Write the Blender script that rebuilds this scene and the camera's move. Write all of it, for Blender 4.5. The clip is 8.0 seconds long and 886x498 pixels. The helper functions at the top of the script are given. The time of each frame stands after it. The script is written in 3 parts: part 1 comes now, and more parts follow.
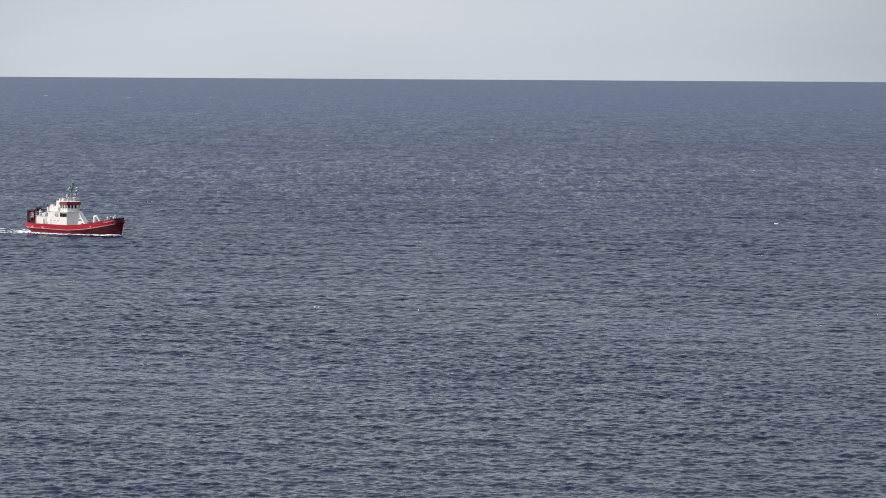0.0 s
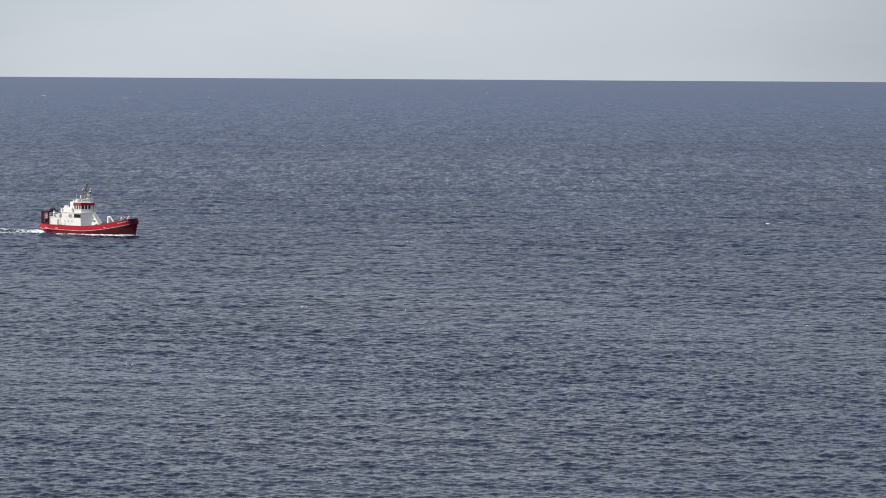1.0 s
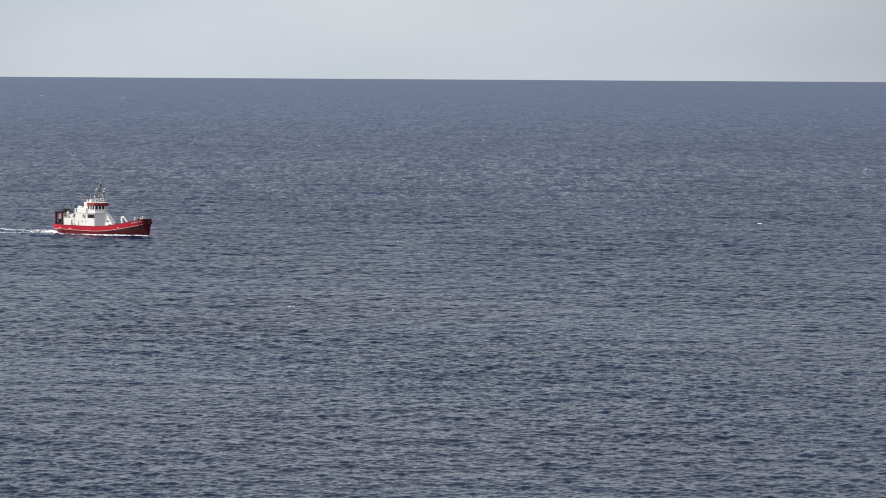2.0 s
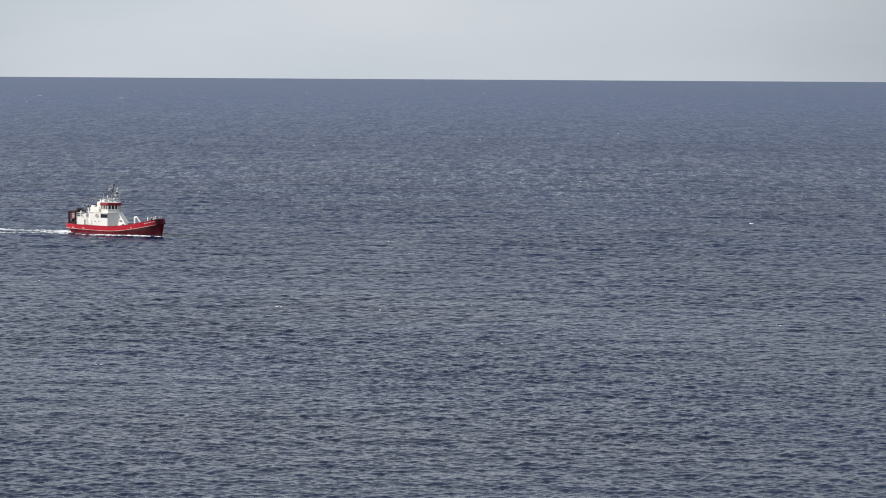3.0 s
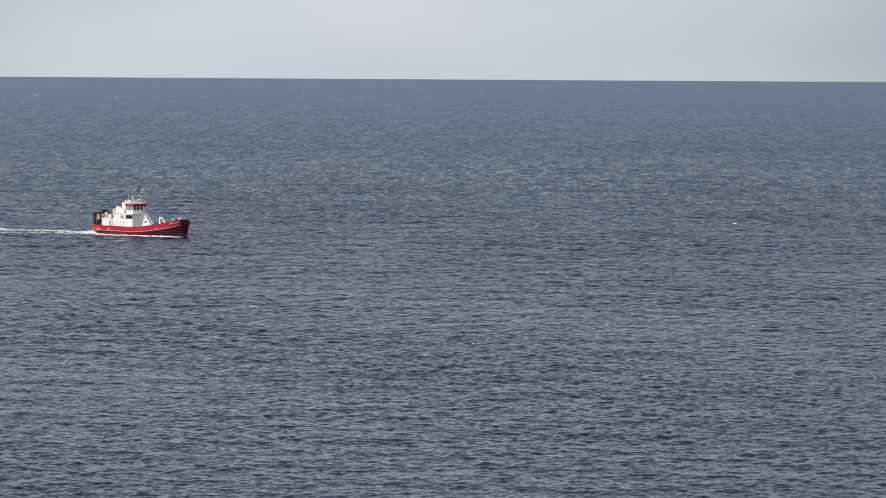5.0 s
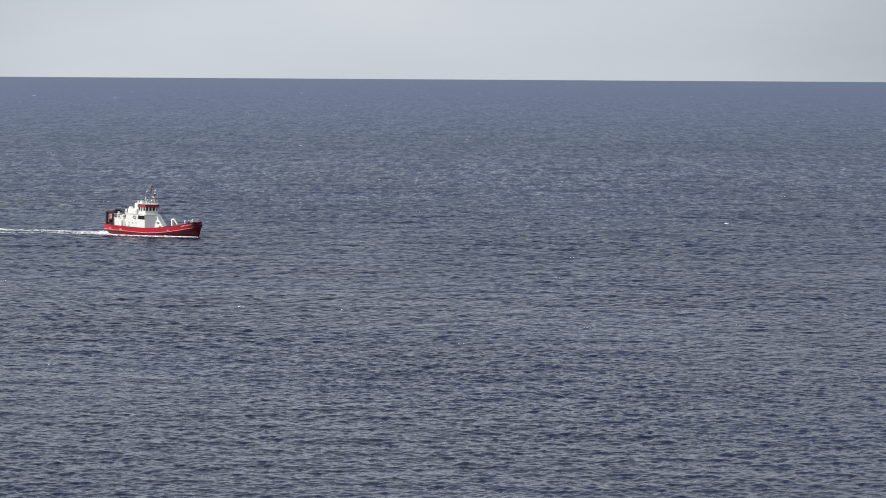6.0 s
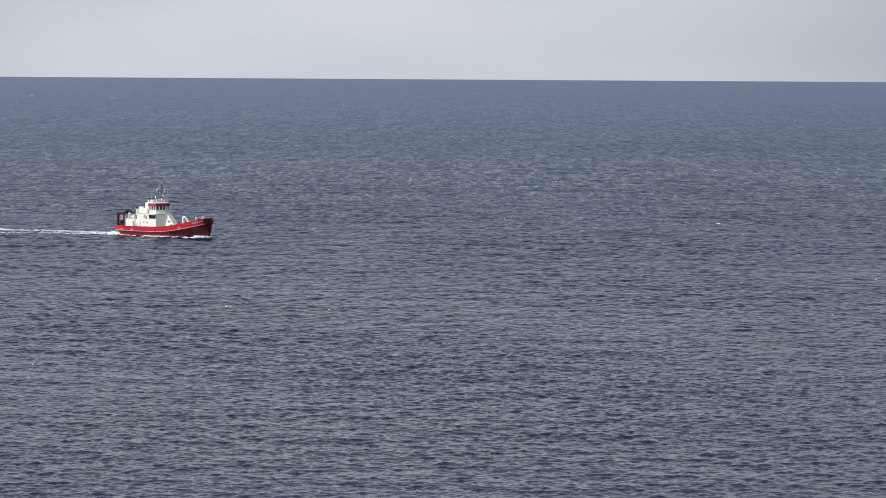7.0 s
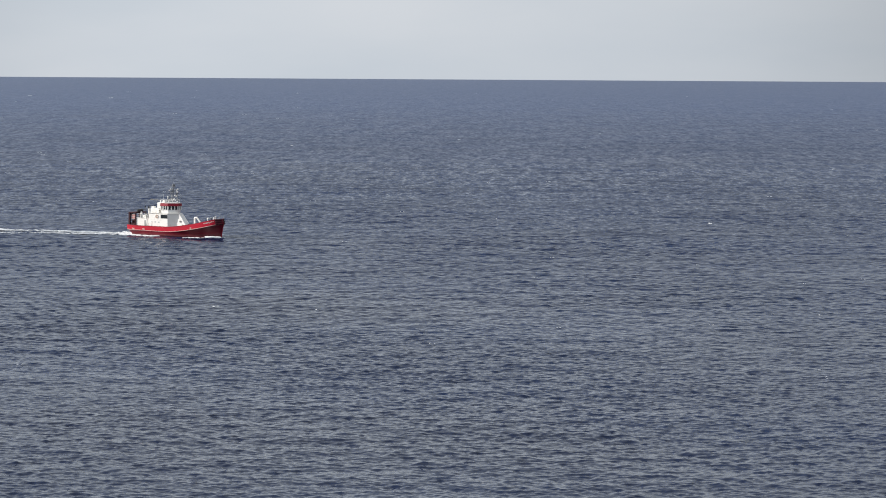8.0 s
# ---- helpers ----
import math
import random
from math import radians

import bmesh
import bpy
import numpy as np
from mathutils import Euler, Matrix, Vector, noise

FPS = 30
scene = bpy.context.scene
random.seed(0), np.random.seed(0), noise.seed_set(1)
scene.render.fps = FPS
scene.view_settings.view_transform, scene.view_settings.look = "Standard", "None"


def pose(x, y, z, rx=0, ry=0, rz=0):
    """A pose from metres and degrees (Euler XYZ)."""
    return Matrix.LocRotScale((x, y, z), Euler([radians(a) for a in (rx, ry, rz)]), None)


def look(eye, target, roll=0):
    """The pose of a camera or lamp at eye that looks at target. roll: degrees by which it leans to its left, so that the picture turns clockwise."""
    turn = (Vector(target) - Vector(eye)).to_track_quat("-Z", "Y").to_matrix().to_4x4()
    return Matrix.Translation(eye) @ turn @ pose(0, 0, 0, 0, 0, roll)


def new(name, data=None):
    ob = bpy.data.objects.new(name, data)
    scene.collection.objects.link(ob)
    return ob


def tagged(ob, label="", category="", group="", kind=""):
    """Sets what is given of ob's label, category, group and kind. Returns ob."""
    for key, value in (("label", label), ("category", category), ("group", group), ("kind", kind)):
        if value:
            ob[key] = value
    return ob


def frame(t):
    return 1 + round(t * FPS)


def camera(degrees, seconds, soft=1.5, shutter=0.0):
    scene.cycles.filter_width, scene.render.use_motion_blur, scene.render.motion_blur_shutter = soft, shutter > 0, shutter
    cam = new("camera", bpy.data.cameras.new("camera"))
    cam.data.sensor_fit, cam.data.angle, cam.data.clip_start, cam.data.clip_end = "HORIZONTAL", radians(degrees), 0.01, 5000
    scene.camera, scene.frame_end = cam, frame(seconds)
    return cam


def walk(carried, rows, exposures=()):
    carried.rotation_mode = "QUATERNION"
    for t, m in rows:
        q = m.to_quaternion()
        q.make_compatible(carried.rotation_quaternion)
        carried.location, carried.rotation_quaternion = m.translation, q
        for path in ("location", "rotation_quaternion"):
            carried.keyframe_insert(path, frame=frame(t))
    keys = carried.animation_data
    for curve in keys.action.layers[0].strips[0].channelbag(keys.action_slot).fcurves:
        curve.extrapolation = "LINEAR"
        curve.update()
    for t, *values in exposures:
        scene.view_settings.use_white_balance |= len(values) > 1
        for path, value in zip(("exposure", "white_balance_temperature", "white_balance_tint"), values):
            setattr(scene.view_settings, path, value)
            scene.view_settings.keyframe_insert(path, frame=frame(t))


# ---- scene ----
cam = camera(22, 8.0, soft=1.0)

# ---- camera: on a headland, 42 m above the sea, standing still ----
EYE = (0.0, 0.0, 42.2)
TILT, LEAN = 4.747, 0.35
AIM = (0.0, 100 * math.cos(radians(TILT)), 42.2 - 100 * math.sin(radians(TILT)))
walk(cam, [(0.0, look(EYE, AIM, LEAN)), (8.0, look(EYE, AIM, LEAN))], [(0.0, 0.0), (8.0, 0.0)])

# ---- light: hazy daylight, sun abeam from the boat's stern side ----
SUN_UP, SUN_AZ = 24.0, 188.0      # degrees; azimuth counted from +x towards +y


def sky_light():
    world = bpy.data.worlds.new("sky")
    scene.world = world
    world.use_nodes = True
    nt = world.node_tree
    nt.nodes.clear()
    out = nt.nodes.new("ShaderNodeOutputWorld")
    bg = nt.nodes.new("ShaderNodeBackground")
    sky = nt.nodes.new("ShaderNodeTexSky")
    sky.sky_type, sky.sun_disc = "NISHITA", False
    sky.sun_elevation, sky.sun_rotation = radians(SUN_UP), radians(90 - SUN_AZ)
    sky.air_density, sky.dust_density, sky.ozone_density = 1.0, 1.5, 1.5
    geo = nt.nodes.new("ShaderNodeTexCoord")
    sep = nt.nodes.new("ShaderNodeSeparateXYZ")
    nt.links.new(geo.outputs["Generated"], sep.inputs[0])
    # thin cloud veil: thick near the horizon, thinner overhead
    veil = nt.nodes.new("ShaderNodeMapRange")
    veil.inputs["From Min"].default_value, veil.inputs["From Max"].default_value = 0.03, 0.35
    veil.inputs["To Min"].default_value, veil.inputs["To Max"].default_value = 0.95, 0.80
    nt.links.new(sep.outputs["Z"], veil.inputs["Value"])
    squash = nt.nodes.new("ShaderNodeMapping")
    squash.inputs["Scale"].default_value = (1.0, 1.0, 3.5)
    nt.links.new(geo.outputs["Generated"], squash.inputs["Vector"])
    cloud = nt.nodes.new("ShaderNodeTexNoise")
    cloud.inputs["Scale"].default_value, cloud.inputs["Detail"].default_value = 5.0, 5.0
    cloud.inputs["Roughness"].default_value = 0.5
    nt.links.new(squash.outputs[0], cloud.inputs["Vector"])
    tone = nt.nodes.new("ShaderNodeValToRGB")
    tone.color_ramp.elements[0].position, tone.color_ramp.elements[1].position = 0.3, 0.72
    tone.color_ramp.elements[0].color = (0.775, 0.855, 0.95, 1)
    tone.color_ramp.elements[1].color = (0.91, 0.96, 1.03, 1)
    nt.links.new(cloud.outputs["Fac"], tone.inputs["Fac"])
    gain = nt.nodes.new("ShaderNodeVectorMath")
    gain.operation = "SCALE"
    lift = nt.nodes.new("ShaderNodeMapRange")
    lift.inputs["From Min"].default_value, lift.inputs["From Max"].default_value = 0.03, 0.2
    lift.inputs["To Min"].default_value, lift.inputs["To Max"].default_value = CLOUD, CLOUD * ZENITH
    nt.links.new(sep.outputs["Z"], lift.inputs["Value"])
    # the veil is brighter on the sun's side
    dot = nt.nodes.new("ShaderNodeVectorMath")
    dot.operation = "DOT_PRODUCT"
    dot.inputs[1].default_value = (math.cos(radians(SUN_AZ)), math.sin(radians(SUN_AZ)), 0.0)
    nt.links.new(geo.outputs["Generated"], dot.inputs[0])
    glow = nt.nodes.new("ShaderNodeMath")
    glow.operation = "MULTIPLY_ADD"
    glow.inputs[1].default_value, glow.inputs[2].default_value = 0.3, 1.03
    nt.links.new(dot.outputs["Value"], glow.inputs[0])
    # and a little brighter over the open sea than along the coast
    out_to_sea = nt.nodes.new("ShaderNodeVectorMath")
    out_to_sea.operation = "DOT_PRODUCT"
    out_to_sea.inputs[1].default_value = (-0.017, 0.9999, 0.0)
    nt.links.new(geo.outputs["Generated"], out_to_sea.inputs[0])
    open_sea = nt.nodes.new("ShaderNodeMapRange")
    open_sea.interpolation_type = "SMOOTHSTEP"
    open_sea.inputs["From Min"].default_value, open_sea.inputs["From Max"].default_value = 0.968, 0.998
    open_sea.inputs["To Min"].default_value, open_sea.inputs["To Max"].default_value = 0.78, 1.0
    nt.links.new(out_to_sea.outputs["Value"], open_sea.inputs["Value"])
    side = nt.nodes.new("ShaderNodeMath")
    side.operation = "MULTIPLY"
    nt.links.new(glow.outputs[0], side.inputs[0])
    nt.links.new(open_sea.outputs[0], side.inputs[1])
    bright = nt.nodes.new("ShaderNodeMath")
    bright.operation = "MULTIPLY"
    nt.links.new(lift.outputs[0], bright.inputs[0])
    nt.links.new(side.outputs[0], bright.inputs[1])
    nt.links.new(bright.outputs[0], gain.inputs["Scale"])
    nt.links.new(tone.outputs["Color"], gain.inputs[0])
    mix = nt.nodes.new("ShaderNodeMix")
    mix.data_type = "RGBA"
    nt.links.new(veil.outputs[0], mix.inputs[0])
    nt.links.new(sky.outputs[0], mix.inputs[6])
    nt.links.new(gain.outputs[0], mix.inputs[7])
    nt.links.new(mix.outputs[2], bg.inputs["Color"])
    bg.inputs["Strength"].default_value = 0.1
    nt.links.new(bg.outputs[0], out.inputs["Surface"])


CLOUD, ZENITH = 7.25, 1.5
sky_light()
lamp = bpy.data.lights.new("sun", "SUN")
lamp.energy, lamp.angle, lamp.color = 5.0, radians(0.6), (1.0, 0.95, 0.88)
sun = new("sun", lamp)
_d = Vector((math.cos(radians(SUN_AZ)) * math.cos(radians(SUN_UP)),
             math.sin(radians(SUN_AZ)) * math.cos(radians(SUN_UP)), math.sin(radians(SUN_UP))))
sun.matrix_world = look(Vector((0, 540, 0)) + _d * 300, (0, 540, 0))


# ---- materials ----
def paint(name, color, rough=0.5, metal=0.0, vary=0.18, stain=None, scale=1.6, bump=0.15, gloss=0.5):
    """Painted or bare surface with coarse fading, fine grain and, if given, a stain colour in streaks."""
    m = bpy.data.materials.new(name)
    m.use_nodes = True
    nt = m.node_tree
    b = nt.nodes["Principled BSDF"]
    co = nt.nodes.new("ShaderNodeTexCoord")
    big = nt.nodes.new("ShaderNodeTexNoise")
    big.inputs["Scale"].default_value, big.inputs["Detail"].default_value = scale, 4
    fine = nt.nodes.new("ShaderNodeTexNoise")
    fine.inputs["Scale"].default_value, fine.inputs["Detail"].default_value = scale * 14, 3
    for n in (big, fine):
        nt.links.new(co.outputs["Object"], n.inputs["Vector"])
    add = nt.nodes.new("ShaderNodeMath")
    add.operation = "MULTIPLY_ADD"
    add.inputs[1].default_value = 0.35
    nt.links.new(fine.outputs["Fac"], add.inputs[0])
    nt.links.new(big.outputs["Fac"], add.inputs[2])
    ramp = nt.nodes.new("ShaderNodeValToRGB")
    lo = [max(0.0, c * (1 - vary)) for c in color]
    hi = [min(1.0, c * (1 + vary)) for c in color]
    ramp.color_ramp.elements[0].position, ramp.color_ramp.elements[1].position = 0.4, 0.95
    ramp.color_ramp.elements[0].color, ramp.color_ramp.elements[1].color = (*lo, 1), (*hi, 1)
    nt.links.new(add.outputs[0], ramp.inputs["Fac"])
    last = ramp.outputs["Color"]
    if stain:
        mp = nt.nodes.new("ShaderNodeMapping")
        mp.inputs["Scale"].default_value = (2.2, 2.2, 0.35)
        nt.links.new(co.outputs["Object"], mp.inputs["Vector"])
        st = nt.nodes.new("ShaderNodeTexNoise")
        st.inputs["Scale"].default_value, st.inputs["Detail"].default_value = 2.0, 5
        nt.links.new(mp.outputs[0], st.inputs["Vector"])
        sr = nt.nodes.new("ShaderNodeMapRange")
        sr.inputs["From Min"].default_value, sr.inputs["From Max"].default_value = 0.56, 0.78
        sr.inputs["To Max"].default_value = 0.7
        nt.links.new(st.outputs["Fac"], sr.inputs["Value"])
        mx = nt.nodes.new("ShaderNodeMix")
        mx.data_type = "RGBA"
        nt.links.new(sr.outputs[0], mx.inputs[0])
        nt.links.new(last, mx.inputs[6])
        mx.inputs[7].default_value = (*stain, 1)
        last = mx.outputs[2]
    nt.links.new(last, b.inputs["Base Color"])
    b.inputs["Specular IOR Level"].default_value = gloss
    b.inputs["Roughness"].default_value, b.inputs["Metallic"].default_value = rough, metal
    if bump:
        bp = nt.nodes.new("ShaderNodeBump")
        bp.inputs["Strength"].default_value, bp.inputs["Distance"].default_value = bump, 0.02
        nt.links.new(add.outputs[0], bp.inputs["Height"])
        nt.links.new(bp.outputs[0], b.inputs["Normal"])
    return m


def water_material():
    """Sea: dark blue body under a sky-reflecting surface; wind ripples tilt the normal at several sizes, gusts vary their height."""
    m = bpy.data.materials.new("sea_water")
    m.use_nodes = True
    nt = m.node_tree
    b = nt.nodes["Principled BSDF"]
    co = nt.nodes.new("ShaderNodeTexCoord")
    total = None
    sp = nt.nodes.new("ShaderNodeSeparateXYZ")
    nt.links.new(co.outputs["Object"], sp.inputs[0])
    for wide, deep, y0, y1, inshore, offshore in RIPPLES:
        mp = nt.nodes.new("ShaderNodeMapping")
        mp.inputs["Rotation"].default_value = (0, 0, radians(13))
        mp.inputs["Scale"].default_value = (1.0 / wide, 1.0 / deep, 1.0)
        nt.links.new(co.outputs["Object"], mp.inputs["Vector"])
        n = nt.nodes.new("ShaderNodeTexNoise")
        n.inputs["Scale"].default_value, n.inputs["Detail"].default_value = 1.0, 1.0
        n.inputs["Roughness"].default_value = 0.6
        nt.links.new(mp.outputs[0], n.inputs["Vector"])
        mid = nt.nodes.new("ShaderNodeVectorMath")
        mid.operation = "MULTIPLY_ADD"
        mid.inputs[1].default_value, mid.inputs[2].default_value = (1, 1, 0), (-0.5, -0.5, 0)
        nt.links.new(n.outputs["Color"], mid.inputs[0])
        am = nt.nodes.new("ShaderNodeMapRange")
        am.inputs["From Min"].default_value, am.inputs["From Max"].default_value = y0, y1
        am.inputs["To Min"].default_value, am.inputs["To Max"].default_value = inshore, offshore
        nt.links.new(sp.outputs["Y"], am.inputs["Value"])
        c = nt.nodes.new("ShaderNodeVectorMath")
        c.operation = "SCALE"
        nt.links.new(mid.outputs[0], c.inputs[0])
        nt.links.new(am.outputs[0], c.inputs["Scale"])
        if total is None:
            total = c.outputs[0]
        else:
            a = nt.nodes.new("ShaderNodeVectorMath")
            nt.links.new(total, a.inputs[0])
            nt.links.new(c.outputs[0], a.inputs[1])
            total = a.outputs[0]
    # gusts: patches some tens of metres wide where the ripples are stronger or weaker
    gm = nt.nodes.new("ShaderNodeMapping")
    gm.inputs["Scale"].default_value = (0.014, 0.022, 0.02)
    nt.links.new(co.outputs["Object"], gm.inputs["Vector"])
    g = nt.nodes.new("ShaderNodeTexNoise")
    g.inputs["Scale"].default_value, g.inputs["Detail"].default_value = 1.0, 4
    nt.links.new(gm.outputs[0], g.inputs["Vector"])
    gr = nt.nodes.new("ShaderNodeMapRange")
    gr.inputs["From Min"].default_value, gr.inputs["From Max"].default_value = 0.3, 0.7
    gr.inputs["To Min"].default_value, gr.inputs["To Max"].default_value = 0.85, 1.15
    nt.links.new(g.outputs["Fac"], gr.inputs["Value"])
    sc = nt.nodes.new("ShaderNodeVectorMath")
    sc.operation = "SCALE"
    nt.links.new(total, sc.inputs[0])
    # far out the wavelets sink into one even tone
    even = nt.nodes.new("ShaderNodeMapRange")
    even.inputs["From Min"].default_value, even.inputs["From Max"].default_value = 900, 3000
    even.inputs["To Min"].default_value, even.inputs["To Max"].default_value = 1.0, 0.3
    nt.links.new(sp.outputs["Y"], even.inputs["Value"])
    gusty = nt.nodes.new("ShaderNodeMath")
    gusty.operation = "MULTIPLY"
    nt.links.new(gr.outputs[0], gusty.inputs[0])
    nt.links.new(even.outputs[0], gusty.inputs[1])
    nt.links.new(gusty.outputs[0], sc.inputs["Scale"])
    # the wavelets' steep faces lean towards the shore
    lean = nt.nodes.new("ShaderNodeMapRange")
    lean.inputs["From Min"].default_value, lean.inputs["From Max"].default_value = 250, 750
    lean.inputs["To Min"].default_value, lean.inputs["To Max"].default_value = STEEP_NEAR, STEEP_FAR
    nt.links.new(sp.outputs["Y"], lean.inputs["Value"])
    face = nt.nodes.new("ShaderNodeCombineXYZ")
    # calmer again far out
    calm = nt.nodes.new("ShaderNodeMapRange")
    calm.inputs["From Min"].default_value, calm.inputs["From Max"].default_value = 900, 4900
    calm.inputs["To Min"].default_value, calm.inputs["To Max"].default_value = 0.0, 0.04
    nt.links.new(sp.outputs["Y"], calm.inputs["Value"])
    total_lean = nt.nodes.new("ShaderNodeMath")
    nt.links.new(lean.outputs[0], total_lean.inputs[0])
    nt.links.new(calm.outputs[0], total_lean.inputs[1])
    nt.links.new(total_lean.outputs[0], face.inputs["Y"])
    steep = nt.nodes.new("ShaderNodeVectorMath")
    nt.links.new(sc.outputs[0], steep.inputs[0])
    nt.links.new(face.outputs[0], steep.inputs[1])
    geo = nt.nodes.new("ShaderNodeNewGeometry")
    add = nt.nodes.new("ShaderNodeVectorMath")
    nt.links.new(geo.outputs["Normal"], add.inputs[0])
    nt.links.new(steep.outputs[0], add.inputs[1])
    nrm = nt.nodes.new("ShaderNodeVectorMath")
    nrm.operation = "NORMALIZE"
    nt.links.new(add.outputs[0], nrm.inputs[0])
    nt.links.new(nrm.outputs[0], b.inputs["Normal"])
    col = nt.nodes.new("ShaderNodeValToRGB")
    col.color_ramp.elements[0].color, col.color_ramp.elements[1].color = (*SEA_NEAR, 1), (*SEA_HAZED, 1)
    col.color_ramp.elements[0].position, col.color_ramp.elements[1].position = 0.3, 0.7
    # haze painted in: the body colour turns bluer and paler with Y
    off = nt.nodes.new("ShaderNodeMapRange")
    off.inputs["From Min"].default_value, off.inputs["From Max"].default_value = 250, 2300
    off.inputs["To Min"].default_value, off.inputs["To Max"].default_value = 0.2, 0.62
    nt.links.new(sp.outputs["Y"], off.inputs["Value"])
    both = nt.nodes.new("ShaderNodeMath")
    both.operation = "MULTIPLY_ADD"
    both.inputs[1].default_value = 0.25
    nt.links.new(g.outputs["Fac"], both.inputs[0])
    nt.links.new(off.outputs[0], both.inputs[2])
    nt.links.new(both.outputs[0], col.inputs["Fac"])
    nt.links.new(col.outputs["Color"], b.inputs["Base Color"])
    # sheltered near the shore, rougher out at sea
    rr = nt.nodes.new("ShaderNodeMapRange")
    rr.inputs["From Min"].default_value, rr.inputs["From Max"].default_value = 220, 1100
    rr.inputs["To Min"].default_value, rr.inputs["To Max"].default_value = ROUGH_NEAR, ROUGH_FAR
    nt.links.new(sp.outputs["Y"], rr.inputs["Value"])
    nt.links.new(rr.outputs[0], b.inputs["Roughness"])
    b.inputs["IOR"].default_value = 1.333
    return m


ROUGH_NEAR, ROUGH_FAR = 0.06, 0.32
STEEP_NEAR, STEEP_FAR = -0.035, -0.175
# width, depth, then from where to where offshore the slope goes from one value to the other
RIPPLES = ((0.45, 0.35, 280, 480, 0.4, 0.1), (0.9, 2.5, 420, 700, 0.0, 0.36), (1.6, 6.0, 420, 800, 0.0, 0.38), (3.0, 15.0, 550, 900, 0.0, 0.38),
           (6.0, 40.0, 700, 1300, 0.0, 0.2), (24.0, 50.0, 300, 900, 0.03, 0.08))
# greyer inshore; far out bluer and paler, distance haze put into the colour
SEA_NEAR, SEA_HAZED = (0.007, 0.013, 0.036), (0.015, 0.038, 0.106)

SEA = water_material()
RED = paint("red_hull_paint", (0.41, 0.007, 0.026), 0.5, gloss=0.25, vary=0.12, stain=(0.36, 0.02, 0.025), scale=0.6)
# lower plating: deeper red, darkened further for the shade under the flare
SHADED_HULL_RED = paint("shaded_red_hull_paint", (0.135, 0.006, 0.016), 0.45, gloss=0.3, vary=0.15, stain=(0.12, 0.012, 0.018), scale=0.6)
MAROON = paint("maroon_antifouling", (0.11, 0.012, 0.018), 0.6, vary=0.25, stain=(0.05, 0.02, 0.02))
TRIM_RED = paint("red_trim_paint", (0.22, 0.010, 0.024), 0.5, gloss=0.25, vary=0.12)
GANTRY_RED = paint("dark_red_gantry_paint", (0.035, 0.007, 0.012), 0.65, vary=0.3, gloss=0.25, stain=(0.018, 0.006, 0.010))
WHITE = paint("white_paint", (0.77, 0.755, 0.72), 0.45, vary=0.05, stain=(0.66, 0.60, 0.52), scale=0.7)
STRIPE = paint("pale_rubbing_strake", (0.52, 0.40, 0.36), 0.6, vary=0.2, stain=(0.4, 0.25, 0.2))
GREY = paint("grey_deck_paint", (0.22, 0.23, 0.23), 0.7, vary=0.25, stain=(0.14, 0.10, 0.08))
FENDER = paint("dark_fender_rubber", (0.055, 0.011, 0.018), 0.8, vary=0.3, gloss=0.2)
BLACK = paint("black_rubber", (0.018, 0.018, 0.02), 0.75, vary=0.3)
STEEL = paint("galvanised_steel", (0.42, 0.43, 0.44), 0.45, 0.7, vary=0.2)
DARK_STEEL = paint("dark_grey_steel", (0.13, 0.135, 0.15), 0.55, 0.3, vary=0.25)
MAST_GREY = paint("grey_mast_paint", (0.13, 0.14, 0.155), 0.5, vary=0.2)
FOAM = paint("sea_foam", (0.64, 0.66, 0.68), 0.85, vary=0.2, scale=3.0, bump=0.4)
FRESH_FOAM = paint("fresh_foam", (0.78, 0.80, 0.81), 0.85, vary=0.12, scale=3.0, bump=0.4)
FADED = paint("faded_red_panel", (0.42, 0.17, 0.17), 0.6, vary=0.25, stain=(0.5, 0.42, 0.40))
ORANGE = paint("orange_plastic", (0.45, 0.28, 0.20), 0.5, vary=0.1)
ROPE = paint("rope", (0.25, 0.22, 0.17), 0.9, vary=0.3, scale=6)


def glass_material():
    m = bpy.data.materials.new("dark_window_glass")
    m.use_nodes = True
    b = m.node_tree.nodes["Principled BSDF"]
    b.inputs["Base Color"].default_value = (0.012, 0.016, 0.02, 1)
    b.inputs["Roughness"].default_value, b.inputs["IOR"].default_value = 0.05, 1.5
    return m


GLASS = glass_material()


# ---- mesh helpers ----
def part(name, bm, material, parent=None, label="", smooth=False):
    me = bpy.data.meshes.new(name)
    bmesh.ops.recalc_face_normals(bm, faces=bm.faces)
    bm.to_mesh(me)
    bm.free()
    me.materials.append(material)
    if smooth:
        me.polygons.foreach_set("use_smooth", [True] * len(me.polygons))
    ob = new(name, me)
    if parent:
        ob.parent = parent
    return tagged(ob, label) if label else ob


def box(x0, x1, y0, y1, z0, z1, bevel=0.03, bm=None):
    """A box with bevelled edges, added to bm."""
    bm = bm or bmesh.new()
    made = bmesh.ops.create_cube(bm, size=1.0)["verts"]
    for v in made:
        v.co = Vector(((x0 + x1) / 2 + v.co.x * (x1 - x0), (y0 + y1) / 2 + v.co.y * (y1 - y0),
                       (z0 + z1) / 2 + v.co.z * (z1 - z0)))
    if bevel:
        edges = list({e for v in made for e in v.link_edges})
        bmesh.ops.bevel(bm, geom=edges, offset=bevel, segments=1, affect="EDGES")
    return bm


